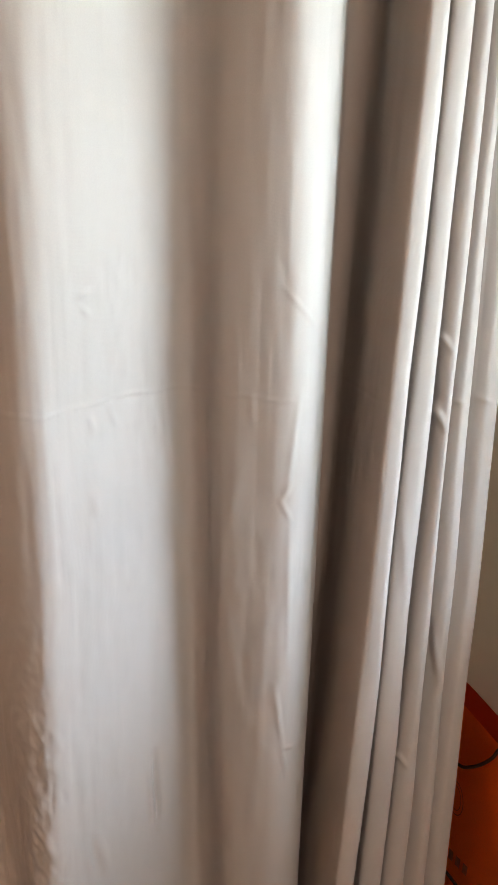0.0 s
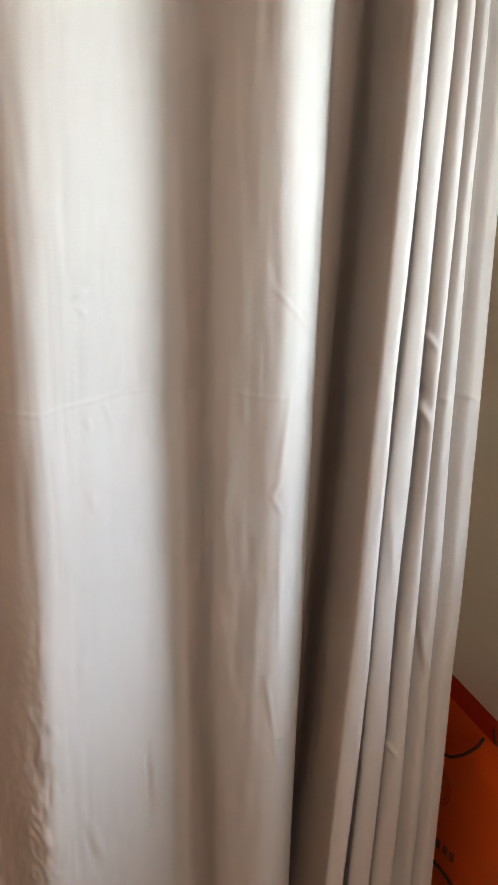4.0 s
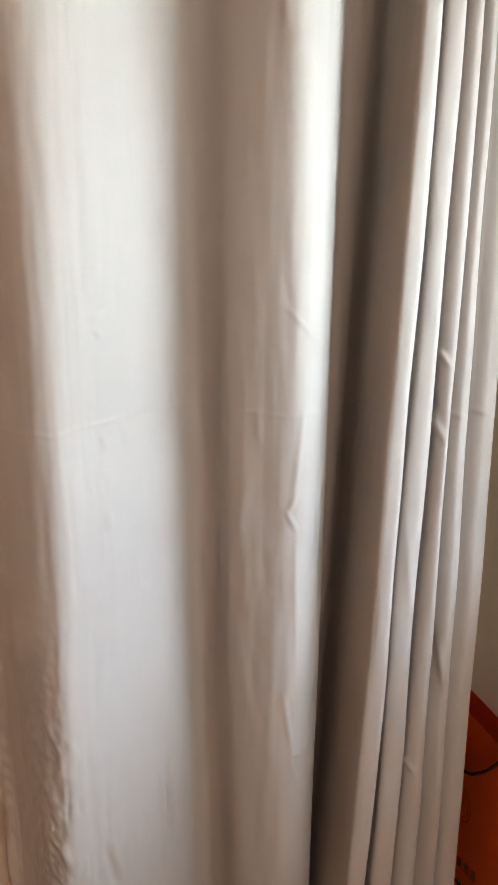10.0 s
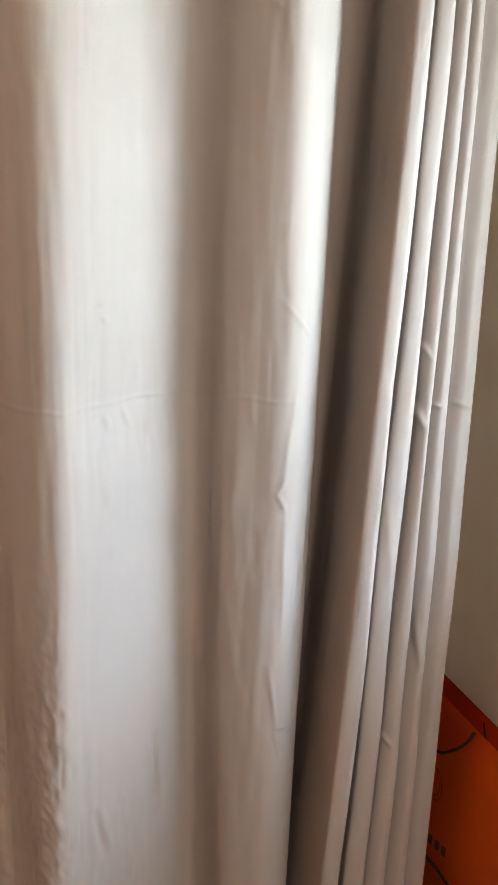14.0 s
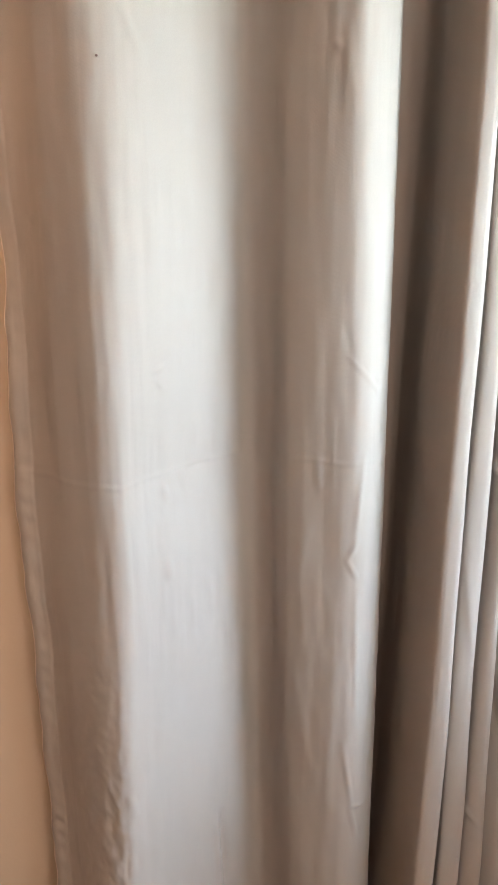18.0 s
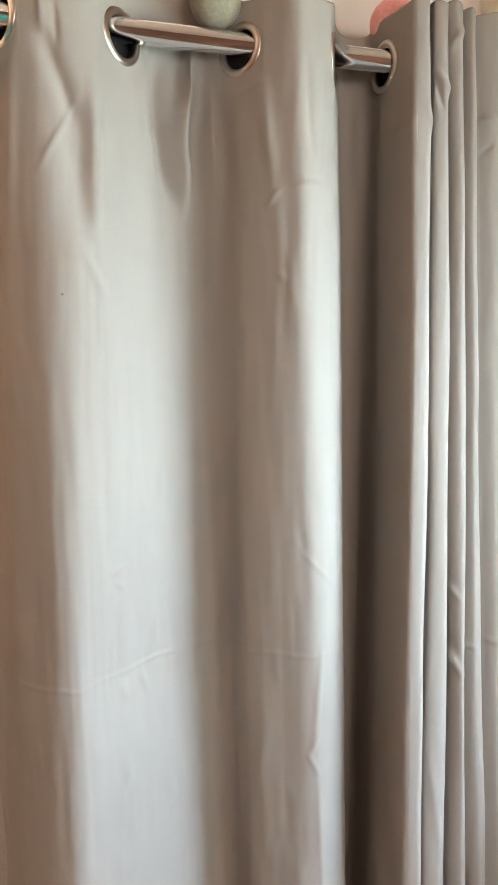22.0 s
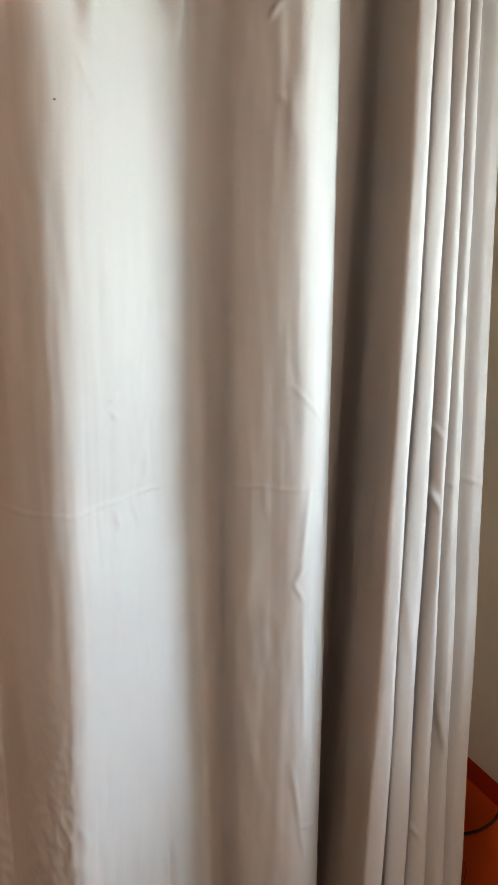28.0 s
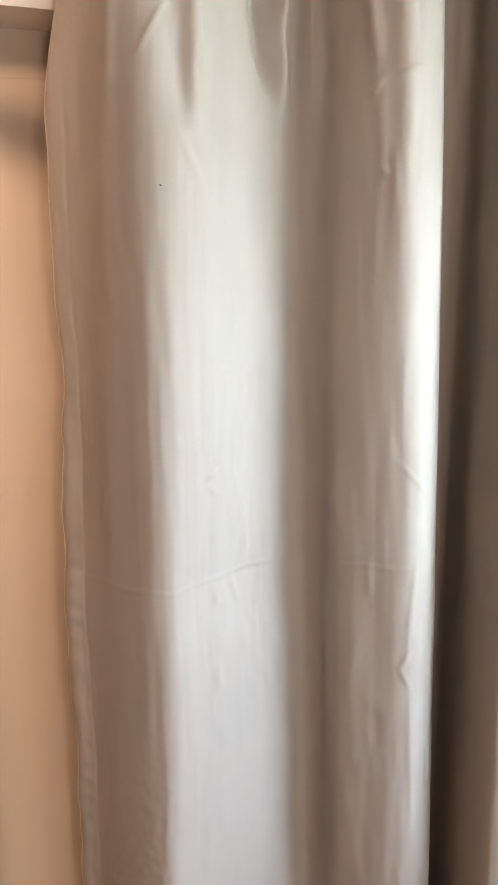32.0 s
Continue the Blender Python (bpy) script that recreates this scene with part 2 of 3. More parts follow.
# ---- the room ----
X0, Y0, CEIL = -2.6, -3.2, 2.5
WIN_X0, WIN_X1, WIN_Z0, WIN_Z1 = -1.25, -0.199, 0.30, 1.332   # window in the back wall
DAY_Y0, DAY_Y1, DAY_Z0, DAY_Z1 = -1.90, -0.20, 1.00, 1.76     # window in the side wall
TAN_TOP = 1.722
LINTEL_Y = 0.095

structure("floor", boxed(((X0 - 0.2, Y0 - 0.2, -0.1), (WALL_X + 0.2, WALL_Y + 0.3, 0))), WOOD_FLOOR, "brown wooden floor of the room", "floor")
structure("ceiling", boxed(((X0 - 0.2, Y0 - 0.2, CEIL), (WALL_X + 0.2, WALL_Y + 0.3, CEIL + 0.1))), CEILING_PAINT, "plain white painted ceiling", "ceiling")
OX0, OX1, OZ0, OZ1 = WIN_X0 + 0.034, WIN_X1 - 0.034, WIN_Z0 + 0.034, WIN_Z1 - 0.012
structure("wall_north", boxed(
    ((X0, WALL_Y, 0), (OX0, WALL_Y + 0.25, TAN_TOP)),
    ((OX0, WALL_Y, OZ1), (OX1, WALL_Y + 0.25, TAN_TOP)),
    ((OX0, WALL_Y, 0), (OX1, WALL_Y + 0.25, OZ0)),
    ((OX1, WALL_Y, 0), (WALL_X, WALL_Y + 0.25, TAN_TOP))), TAN_PAINT, "peach plaster wall behind the curtain", "wall")
# the lintel stands proud over the window and runs back to the corner
bend = [0.10 + (WALL_X - 0.10) * k / 16 for k in range(17)]
plan = [(X0, LINTEL_Y)] + [(x, LINTEL_Y + (WALL_Y - 0.001 - LINTEL_Y) * (3 * s * s - 2 * s ** 3)) for x, s in zip(bend, np.linspace(0, 1, 17).tolist())] \
    + [(WALL_X, WALL_Y + 0.25), (X0, WALL_Y + 0.25)]
bm = bmesh.new()
low = [bm.verts.new((x, y, TAN_TOP)) for x, y in plan]
high = [bm.verts.new((x, y, CEIL)) for x, y in plan]
bm.faces.new(low[::-1])
bm.faces.new(high)
for k in range(len(plan)):
    n = (k + 1) % len(plan)
    bm.faces.new((low[k], low[n], high[n], high[k])).smooth = 0 < k < 17
bmesh.ops.recalc_face_normals(bm, faces=bm.faces[:])
structure("lintel", bm, WHITE_PAINT, "pinkish white plaster lintel above the curtain rods", "wall")
# thin, slightly uneven dark line across the wall below the lintel
wall_line = tube(bmesh.new(), [(x, WALL_Y, 1.667 + 0.03 * (x + 0.1) + 0.0016 * noise.noise((x * 22, 0.0, 3.0))) for x in np.linspace(-0.75, 0.10, 60).tolist()],
             lambda s: 0.0004 + 0.0004 * noise.noise((s * 40, 1.0, 0.0)), 6)
part("wall_line", wall_line, WALL_LINE, bpy.data.objects["wall_north"], "fine dark line across the plaster")
structure("wall_east", boxed(
    ((WALL_X, DAY_Y1, 0), (WALL_X + 0.2, WALL_Y + 0.25, CEIL)),
    ((WALL_X, Y0, 0), (WALL_X + 0.2, DAY_Y0, CEIL)),
    ((WALL_X, DAY_Y0, 0), (WALL_X + 0.2, DAY_Y1, DAY_Z0)),
    ((WALL_X, DAY_Y0, DAY_Z1), (WALL_X + 0.2, DAY_Y1, CEIL))), OLIVE_PAINT, "beige painted side wall in shade", "wall")
structure("wall_south", boxed(((X0, Y0 - 0.2, 0), (WALL_X + 0.2, Y0, CEIL))), ROOM_PAINT, "plain beige wall behind", "wall")
structure("wall_west", boxed(((X0 - 0.2, Y0 - 0.2, 0), (X0, WALL_Y + 0.25, CEIL))), ROOM_PAINT, "plain beige wall of the room", "wall")

# side window that lets the daylight in
window_2 = empty("window_2", (WALL_X + 0.1, (DAY_Y0 + DAY_Y1) / 2, DAY_Z0), "brown framed window letting in daylight", "window", kind="structure")
window_2_inv = Matrix.Translation(-window_2.location)


def framed(lo, hi, w, axis_lo, axis_hi, along):
    """Four bars round an opening; along: 'x' or 'y', the way that the window runs."""
    (a0, z0), (a1, z1) = lo, hi
    bars = [((a0, z0), (a0 + w, z1)), ((a1 - w, z0), (a1, z1)), ((a0 + w, z0), (a1 - w, z0 + w)), ((a0 + w, z1 - w), (a1 - w, z1))]
    if along == "x":
        return [((p[0], axis_lo, p[1]), (q[0], axis_hi, q[1])) for p, q in bars]
    return [((axis_lo, p[0], p[1]), (axis_hi, q[0], q[1])) for p, q in bars]


bm = boxed(*framed((DAY_Y0, DAY_Z0), (DAY_Y1, DAY_Z1), 0.03, WALL_X + 0.13, WALL_X + 0.18, "y"), bevel=0.003)
bm.transform(window_2_inv)
part("window_frame", bm, FRAME_BROWN, window_2)
bm = boxed(((WALL_X + 0.150, DAY_Y0 + 0.03, DAY_Z0 + 0.03), (WALL_X + 0.156, DAY_Y1 - 0.03, DAY_Z1 - 0.03)))
bm.transform(window_2_inv)
part("pane", bm, GLASS, window_2).visible_shadow = False

# window in the back wall: its casing stands proud of the wall
window_1 = empty("window_1", ((WIN_X0 + WIN_X1) / 2, WALL_Y, WIN_Z0), "dark brown framed window with black seals and blue daylight", "window", kind="structure")
inv = Matrix.Translation(-window_1.location)
for nm, w0, inset, y0, y1, mat in (("front_seal", 0.009, 0.0, 0.050, 0.0595, RUBBER_AND_SHADE), ("window_frame", 0.005, 0.0088, 0.052, 0.076, FRAME_BROWN)):
    bm = boxed(*framed((WIN_X0 + inset, WIN_Z0 + inset), (WIN_X1 - inset, WIN_Z1 - inset), w0, y0, y1, "x"), bevel=0.0012)
    bm.transform(inv)
    part(nm, bm, mat, window_1)
# its cheeks splay towards the opening in the wall
SPLAY = 0.030
outer, inner = (WIN_X0, WIN_Z0, WIN_X1, WIN_Z1), (WIN_X0 + 0.008, WIN_Z0 + 0.008, WIN_X1 - 0.008, WIN_Z1 - 0.008)
for side in range(4):
    bm = bmesh.new()
    rings = []
    for (xa, za, xb, zb), y, s in ((outer, 0.060, 0.0), (outer, WALL_Y + 0.02, SPLAY), (inner, WALL_Y + 0.02, SPLAY), (inner, 0.060, 0.0)):
        corners = ((xa + s, za + s), (xb - s, za + s), (xb - s, zb - 0.007), (xa + s, zb - 0.007))
        p, q = corners[side], corners[(side + 1) % 4]
        rings.append([bm.verts.new((p[0], y, p[1])), bm.verts.new((q[0], y, q[1]))])
    for k in range(4):
        r0, r1 = rings[k], rings[(k + 1) % 4]
        bm.faces.new((r0[0], r0[1], r1[1], r1[0]))
    bm.faces.new([r[0] for r in rings])
    bm.faces.new([r[1] for r in rings][::-1])
    bmesh.ops.recalc_face_normals(bm, faces=bm.faces[:])
    bm.transform(inv)
    part("cheek", bm, TAN_PAINT, window_1, "peach plaster cheek")
# unseen board, added to cast the slanted shadow edge on the wall
bm = boxed(((WIN_X0, 0.0605, WIN_Z1 - 0.006), (WIN_X1, WALL_Y - 0.0005, WIN_Z1)), bevel=0.001)
bm.transform(inv)
part("shadow_board", bm, TAN_PAINT, window_1)
bm = boxed(((WIN_X0 + 0.013, 0.062, WIN_Z0 + 0.013), (WIN_X1 - 0.013, 0.066, WIN_Z1 - 0.013)))
bm.transform(inv)
part("pane", bm, GLASS, window_1).visible_shadow = False
bm = boxed(((WIN_X1 - 0.004, 0.046, 0.50), (WIN_X1 + 0.006, 0.062, 0.556)), bevel=0.003)
bm.transform(inv)
part("hinge", bm, RUBBER_AND_SHADE, window_1, "black hinge")
structure("backdrop", boxed(((-6.0, 3.0, -2.0), (3.5, 3.02, 5.0))), SKY_GLOW, "pale blue daylight outside the window", "sky")

# unseen spot added near the window to wash the wall and miss the curtain
lamp = empty("added_wall_lamp", (LAMP[0], LAMP[1], CEIL), "unseen dark spot added to light the wall", "lamp")
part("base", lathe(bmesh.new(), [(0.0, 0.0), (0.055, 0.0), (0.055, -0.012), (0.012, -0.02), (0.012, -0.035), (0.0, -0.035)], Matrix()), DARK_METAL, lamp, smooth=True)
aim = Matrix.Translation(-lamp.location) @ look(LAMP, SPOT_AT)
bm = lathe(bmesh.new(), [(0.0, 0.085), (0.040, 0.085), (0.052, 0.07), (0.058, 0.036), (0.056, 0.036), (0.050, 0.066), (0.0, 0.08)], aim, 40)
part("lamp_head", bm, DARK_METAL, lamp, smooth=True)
# unseen globe hung further back, added as warm fill
fill_lamp = empty("fill_lamp", (FILL_AT[0], FILL_AT[1], CEIL), "unseen hanging lamp with a warm round globe, added as fill", "lamp")
part("base", lathe(bmesh.new(), [(0.0, 0.0), (0.05, 0.0), (0.05, -0.01), (0.012, -0.02), (0.0, -0.02)], Matrix()), DARK_METAL, fill_lamp, smooth=True)
bm = tube(bmesh.new(), [(0, 0, -0.01), (0, 0, -0.30), (0, 0, -0.56)], 0.004, 12)
part("stem", bm, DARK_METAL, fill_lamp, smooth=True)
bm = bmesh.new()
bmesh.ops.create_uvsphere(bm, u_segments=24, v_segments=16, radius=0.15, matrix=Matrix.Translation((0, 0, FILL_AT[2] - CEIL)))
fill_globe = part("fill_bulb", bm, FILL_GLOW, fill_lamp, "glowing warm globe added as fill", smooth=True)
fill_globe.visible_shadow = False


# ---- the curtain rods ----
def rod(name, y, z, r, x0, x1, brackets, label):
    base = empty(name, (x0, WALL_Y, z), label, "curtain rod")
    m = Matrix.Translation(-base.location)
    bm = tube(bmesh.new(), [(x0, y, z), ((x0 + x1) / 2, y, z), (x1, y, z)], r, 40)
    bm.transform(m)
    part("rod", bm, CHROME, base, smooth=True)
    for x in brackets:
        bm = tube(bmesh.new(), [(x, y, z - r), (x, y + 0.005, z - r - 0.006), (x, WALL_Y - 0.004, z - r - 0.006)], 0.005, 12)
        bm.transform(m)
        part("bracket", bm, CHROME, base, smooth=True)
    for x, s in ((x0, -1), (x1, 1)):
        bm = lathe(bmesh.new(), [(0.0, 0.0), (r * 1.15, 0.0), (r * 1.15, 0.012), (r * 0.9, 0.016), (0.0, 0.017)],
                   Matrix.Translation((x, y, z)) @ Euler((0, s * math.pi / 2, 0)).to_matrix().to_4x4())
        bm.transform(m)
        part("end_cap", bm, CHROME, base, smooth=True)
    return base


rod("curtain_rod", 0.0, ROD_Z - 0.006, 0.0122, -1.35, 0.552, (-1.33, 0.540), "shiny chrome curtain rod threaded through the curtain eyelets")
rod("back_curtain_rod", 0.062, 1.744, 0.0088, -1.35, -0.030, (-1.33, -0.45), "thinner chrome rod behind and below the front rod")


# ---- the curtain ----
class Fold:
    """One turning line of the cloth: where it runs at the rod, half-way down and low down."""
    lines = []

    def __init__(self, x_top, x_mid, x_low, y_top, y_low):
        Fold.lines.append((x_top, x_mid, x_low, y_top, y_low))


Fold(-0.012, -0.026, -0.016, 0.058, 0.054)    # free edge
Fold(0.010, -0.002, 0.004, 0.030, 0.026)
Fold(0.027, 0.020, 0.020, -0.016, -0.010)     # eyelet
Fold(0.050, 0.050, 0.042, -0.037, -0.050)
Fold(0.080, 0.078, 0.066, -0.045, -0.063)     # first crest
Fold(0.112, 0.113, 0.104, -0.037, -0.042)
Fold(0.145, 0.160, 0.158, -0.002, -0.010)      # eyelet
Fold(0.186, 0.199, 0.202, 0.024, 0.017)
Fold(0.224, 0.233, 0.238, 0.038, 0.038)       # first hollow
Fold(0.250, 0.252, 0.256, 0.024, 0.022)
Fold(0.276, 0.266, 0.268, -0.008, -0.018)     # eyelet
Fold(0.300, 0.290, 0.287, -0.037, -0.040)
Fold(0.326, 0.329, 0.326, -0.057, -0.061)     # second crest
Fold(0.365, 0.3625, 0.360, -0.038, -0.043)
Fold(0.385, 0.3835, 0.3755, -0.012, -0.012)       # eyelet
Fold(0.413, 0.405, 0.388, 0.043, 0.054)       # second hollow
Fold(0.4460, 0.4270, 0.3965, 0.0380, 0.0450)
Fold(0.4510, 0.4285, 0.3978, -0.0040, -0.0150)     # eyelet
Fold(0.4555, 0.4290, 0.3985, -0.0460, -0.0800)


def pleat(left, right, y_top, y_low, back=0.045, slit=0.03, tuck=0.012, lip=0.18, lean=0.0075):
    """A narrow roll between two crevices (x at the rod, half-way and low down): its tucked-in side, crest, far shoulder and the crevice behind it."""
    for a, dy in ((0.0, tuck), (lip, lean), (0.60, 0.0), (0.90, 0.0032), (1.0 - slit * 0.3, back)):
        Fold(*[p + a * (q - p) * (1 - slit) for p, q in zip(left, right)], y_top + dy, y_low + dy * (1.4 if dy < 0.03 else 1.0))


CREVICES = ((0.4580, 0.4305, 0.3995), (0.4834, 0.4575, 0.4310), (0.5030, 0.4860, 0.4650), (0.5230, 0.5050, 0.4940), (0.5410, 0.5330, 0.5280))
pleat(CREVICES[0], CREVICES[1], -0.064, -0.106, slit=0.22, tuck=0.005, lip=0.13, lean=0.0022)
pleat(CREVICES[1], CREVICES[2], -0.062, -0.100, tuck=0.055, lip=0.05, lean=0.0055)
pleat(CREVICES[2], CREVICES[3], -0.060, -0.098, tuck=0.030, lip=0.10)
pleat(CREVICES[3], CREVICES[4], -0.057, -0.092, tuck=0.016)
Fold(0.5410, 0.5330, 0.5280, -0.0400, -0.0760)
Fold(0.5470, 0.5385, 0.5330, -0.0455, -0.0815)
Fold(0.5620, 0.5510, 0.5450, -0.0525, -0.0885)
Fold(0.5750, 0.5640, 0.5575, -0.0500, -0.0860)
Fold(0.5800, 0.5690, 0.5620, -0.0300, -0.0650)
Fold(0.5850, 0.5780, 0.5750, 0.0400, 0.0300)   # far edge

EYELETS = (2, 6, 10, 14, 17, 23, 28, 33, 38)
PER = 20
TOP_Z, LOW_Z = 1.838, 0.03

F = np.array(Fold.lines)
n_fold = len(F)
cols = (n_fold - 1) * PER + 1
u = np.linspace(0, n_fold - 1, cols)
v = np.concatenate([np.linspace(0, 0.15, 60)[:-1], np.linspace(0.15, 1.42, 600)[:-1], np.linspace(1.42, TOP_Z - LOW_Z, 14)])
rows_n = len(v)


def spline(values, at, taut=None):
    """A smooth line through the rows of values; from the row taut on it never swings past them."""
    step = np.diff(values)
    slope = np.concatenate([step[:1], 0.5 * (step[:-1] + step[1:]), step[-1:]])
    if taut is not None:
        prod = step[:-1] * step[1:]
        calm = np.where(prod > 0, 2 * prod / np.where(prod > 0, step[:-1] + step[1:], 1.0), 0.0)
        slope[taut:-1] = calm[taut - 1:]
    i = np.clip(np.floor(at).astype(int), 0, len(values) - 2)
    w = at - i
    return (1 + 2 * w) * (1 - w) ** 2 * values[i] + w * (1 - w) ** 2 * slope[i] + w * w * (3 - 2 * w) * values[i + 1] + w * w * (w - 1) * slope[i + 1]


def level(z):
    """The turning lines' plan at height z."""
    s = np.clip((ROD_Z - z) / 1.2, -0.05, 1.25)
    x = F[:, 0] * (1 - s) * (1 - 2 * s) + F[:, 1] * 4 * s * (1 - s) + F[:, 2] * s * (2 * s - 1)
    k = np.clip(s, 0, 1) ** 0.8
    return x, F[:, 3] * (1 - k) + F[:, 4] * k


X, Y, Z = (np.zeros((rows_n, cols)) for _ in range(3))
for r in range(rows_n):
    z = TOP_Z - v[r]
    fx, fy = level(z)
    X[r], Y[r], Z[r] = spline(fx, u, 18), spline(fy, u, 18), z

# the heading's edge is not level, and the free edge wavers
head = np.clip(1 - v / 0.10, 0, 1)[:, None]
Z += head * ((0.005 * np.sin(u * 0.9 + 0.6) + 0.004 * np.sin(u * 2.3)) * np.where(u > 17.5, 0.3, 1.0) + 0.014 * np.exp(-((u - 21.6) / 2.0) ** 2) + 0.003 * np.exp(-((u - 30) / 1.4) ** 2) - 0.004 * np.exp(-((u - 37) / 1.6) ** 2)
             - 0.014 * np.exp(-((u - 3.6) / 1.2) ** 2) + 0.005 * np.exp(-((u - 5.6) / 0.6) ** 2) + 0.014 * np.exp(-((u - 8.2) / 1.3) ** 2))[None, :]
edge = np.exp(-(u / 1.1) ** 2)[None, :]
hem_x = np.interp(Z[:, 0], (0.0, 0.67, 0.9, 1.0, 1.2, 1.33, 1.46, 1.6, 1.68, 1.74, 1.85), (-0.010, -0.016, -0.021, -0.025, -0.025, -0.021, -0.030, -0.032, -0.022, -0.010, -0.004))
hem_x = np.convolve(np.pad(hem_x, 6, "edge"), np.ones(13) / 13, "valid")
X += edge * (hem_x - X[:, 0])[:, None]
X += edge * (0.0010 * np.sin(Z * 21 + 1.0) + 0.0007 * np.sin(Z * 57))
Y += edge * 0.006 * np.sin(Z * 9.0 + 2.0)

sway = np.array([[noise.noise((uu * 0.8, zz * 2.4, 12.0)) + 0.6 * noise.noise((uu * 1.6, zz * 5.0, 4.0)) for uu in np.where(u > 17, 17 + 0.25 * (u - 17), u)[::4]] for zz in Z[:, 0]])
sway = np.stack([np.interp(u, u[::4], row) for row in sway])
X += sway * (0.0022 * np.clip((u - 17) / 3, 0, 1) + 0.0016 * np.clip(u / 2, 0, 1))[None, :] * np.clip(v / 0.15, 0, 1)[:, None]
TX, TY = np.gradient(X, axis=1), np.gradient(Y, axis=1)
TL = np.hypot(TX, TY)
NX, NY = TY / TL, -TX / TL
ARC = np.concatenate([np.zeros((rows_n, 1)), np.cumsum(np.hypot(np.diff(X, axis=1), np.diff(Y, axis=1)), axis=1)], axis=1)
push = np.zeros_like(X)


def crease(x0, z0, x1, z1, width, height, lo, hi):
    """A pinched line in the cloth from one place to another, on the stretch of folds lo to hi."""
    dx, dz = x1 - x0, z1 - z0
    length2 = dx * dx + dz * dz
    t = np.clip(((X - x0) * dx + (Z - z0) * dz) / length2, 0, 1)
    d2 = (X - x0 - t * dx) ** 2 + (Z - z0 - t * dz) ** 2
    fade = np.clip(np.sin(math.pi * (0.08 + 0.84 * t)), 0, 1)
    on = ((u >= lo) & (u <= hi))[None, :]
    push[:] += on * 1.1 * height * fade * np.exp(-d2 / (0.85 * width) ** 2)


# soft unevenness of hanging cloth, drawn out along the drop
field = np.zeros_like(X)
for r in range(rows_n):
    for c in range(0, cols, 2):
        a, z = ARC[r, c], Z[r, c]
        field[r, c] = 0.0022 * noise.noise((a * 13, z * 1.5, 3.1)) + 0.0011 * noise.noise((a * 46, z * 3.2, 8.4)) \
            + 0.00042 * noise.noise((a * 120, z * 8, 2.2)) + 0.0005 * noise.noise((a * 95, z * 38, 1.7)) * (0.4 + 2.2 * max(0.0, noise.noise((a * 9, z * 6, 5.0))))
        field[r, c] += 0.0008 * noise.noise((a * 80, z * 7, 6.2)) * (math.exp(-((u[c] - 3.6) / 0.9) ** 2) + math.exp(-((u[c] - 11.3) / 1.2) ** 2))
        field[r, c] += 0.00055 * noise.noise((a * 26, z * 12, 9.3))
        low = min(1.0, max(0.0, (0.98 - z) / 0.25))
        if u[c] < 14:
            field[r, c] += min(1.0, max(0.0, (1.16 - z) / 0.2)) * 0.0008 * max(0.0, noise.noise((a * 60 + z * 14, z * 26 - a * 20, 7.7)))
        field[r, c] += low * math.exp(-((u[c] - 2.9) / 0.9) ** 2) * (0.0026 * noise.noise((a * 80 - z * 18, z * 42, 2.7)) + 0.0014 * noise.noise((a * 150 + z * 30, z * 90, 4.7)))
field[:, 1::2] = 0.5 * (field[:, :-1:2] + field[:, 2::2])
push += field * np.clip(v / 0.12, 0.25, 1)[:, None] * (1 - 0.65 * np.clip((u - 17) / 1.5, 0, 1))[None, :]

# pressed fold line across the whole width, from the packaging
pressed = 0.00045 + 0.0005 * np.exp(-((u - 5.6) / 1.8) ** 2) - 0.0003 * np.clip((u - 17) / 2, 0, 1)
wander = 1.113 + 0.006 * np.clip((u - 4) / 4, 0, 1) + 0.0016 * np.sin(u * 1.3) + 0.0010 * np.sin(u * 4.1 + 1.0)
push += pressed[None, :] * np.exp(-((Z - wander[None, :]) / 0.0024) ** 2)
push -= 0.011 * np.exp(-np.abs(Z - 1.115) / 0.12) * np.exp(-((u - 5.6) / 2.2) ** 2)[None, :]

crease(0.062, 1.800, 0.064, 1.765, 0.0045, 0.0030, 2, 5)
crease(0.074, 1.795, 0.078, 1.752, 0.0050, -0.0030, 2, 5)
# gathers that fan out below the eyelets
crease(0.037, 1.760, 0.028, 1.560, 0.0060, 0.0024, 1.2, 3.4)
crease(0.062, 1.765, 0.094, 1.680, 0.0120, -0.0085, 2.4, 5)
crease(0.095, 1.702, 0.056, 1.632, 0.0036, 0.0020, 2.2, 5)
crease(0.091, 1.705, 0.094, 1.575, 0.0175, -0.0075, 3.0, 5.6)
crease(0.111, 1.735, 0.109, 1.570, 0.0080, 0.0068, 3.6, 6)
crease(0.094, 1.560, 0.116, 1.510, 0.0060, 0.0012, 3.6, 6)
crease(0.234, 1.800, 0.207, 1.690, 0.0120, 0.0200, 6.4, 9.6)
crease(0.210, 1.715, 0.217, 1.610, 0.0120, 0.0150, 6.4, 9.4)
crease(0.191, 1.785, 0.186, 1.700, 0.0100, -0.0110, 5.6, 8.0)
crease(0.186, 1.715, 0.197, 1.630, 0.0090, -0.0100, 5.6, 8.0)
crease(0.214, 1.640, 0.216, 1.500, 0.0100, 0.0024, 6.6, 9)
crease(0.294, 1.610, 0.305, 1.626, 0.0032, 0.0024, 10, 13)
crease(0.296, 1.740, 0.303, 1.530, 0.0075, 0.0020, 10.2, 12.2)
crease(0.303, 1.540, 0.306, 1.528, 0.0040, 0.0014, 10.6, 12.4)
crease(0.165, 1.765, 0.172, 1.69, 0.0080, 0.0030, 6, 8)
crease(0.292, 1.74, 0.298, 1.65, 0.0070, 0.0030, 10, 12)
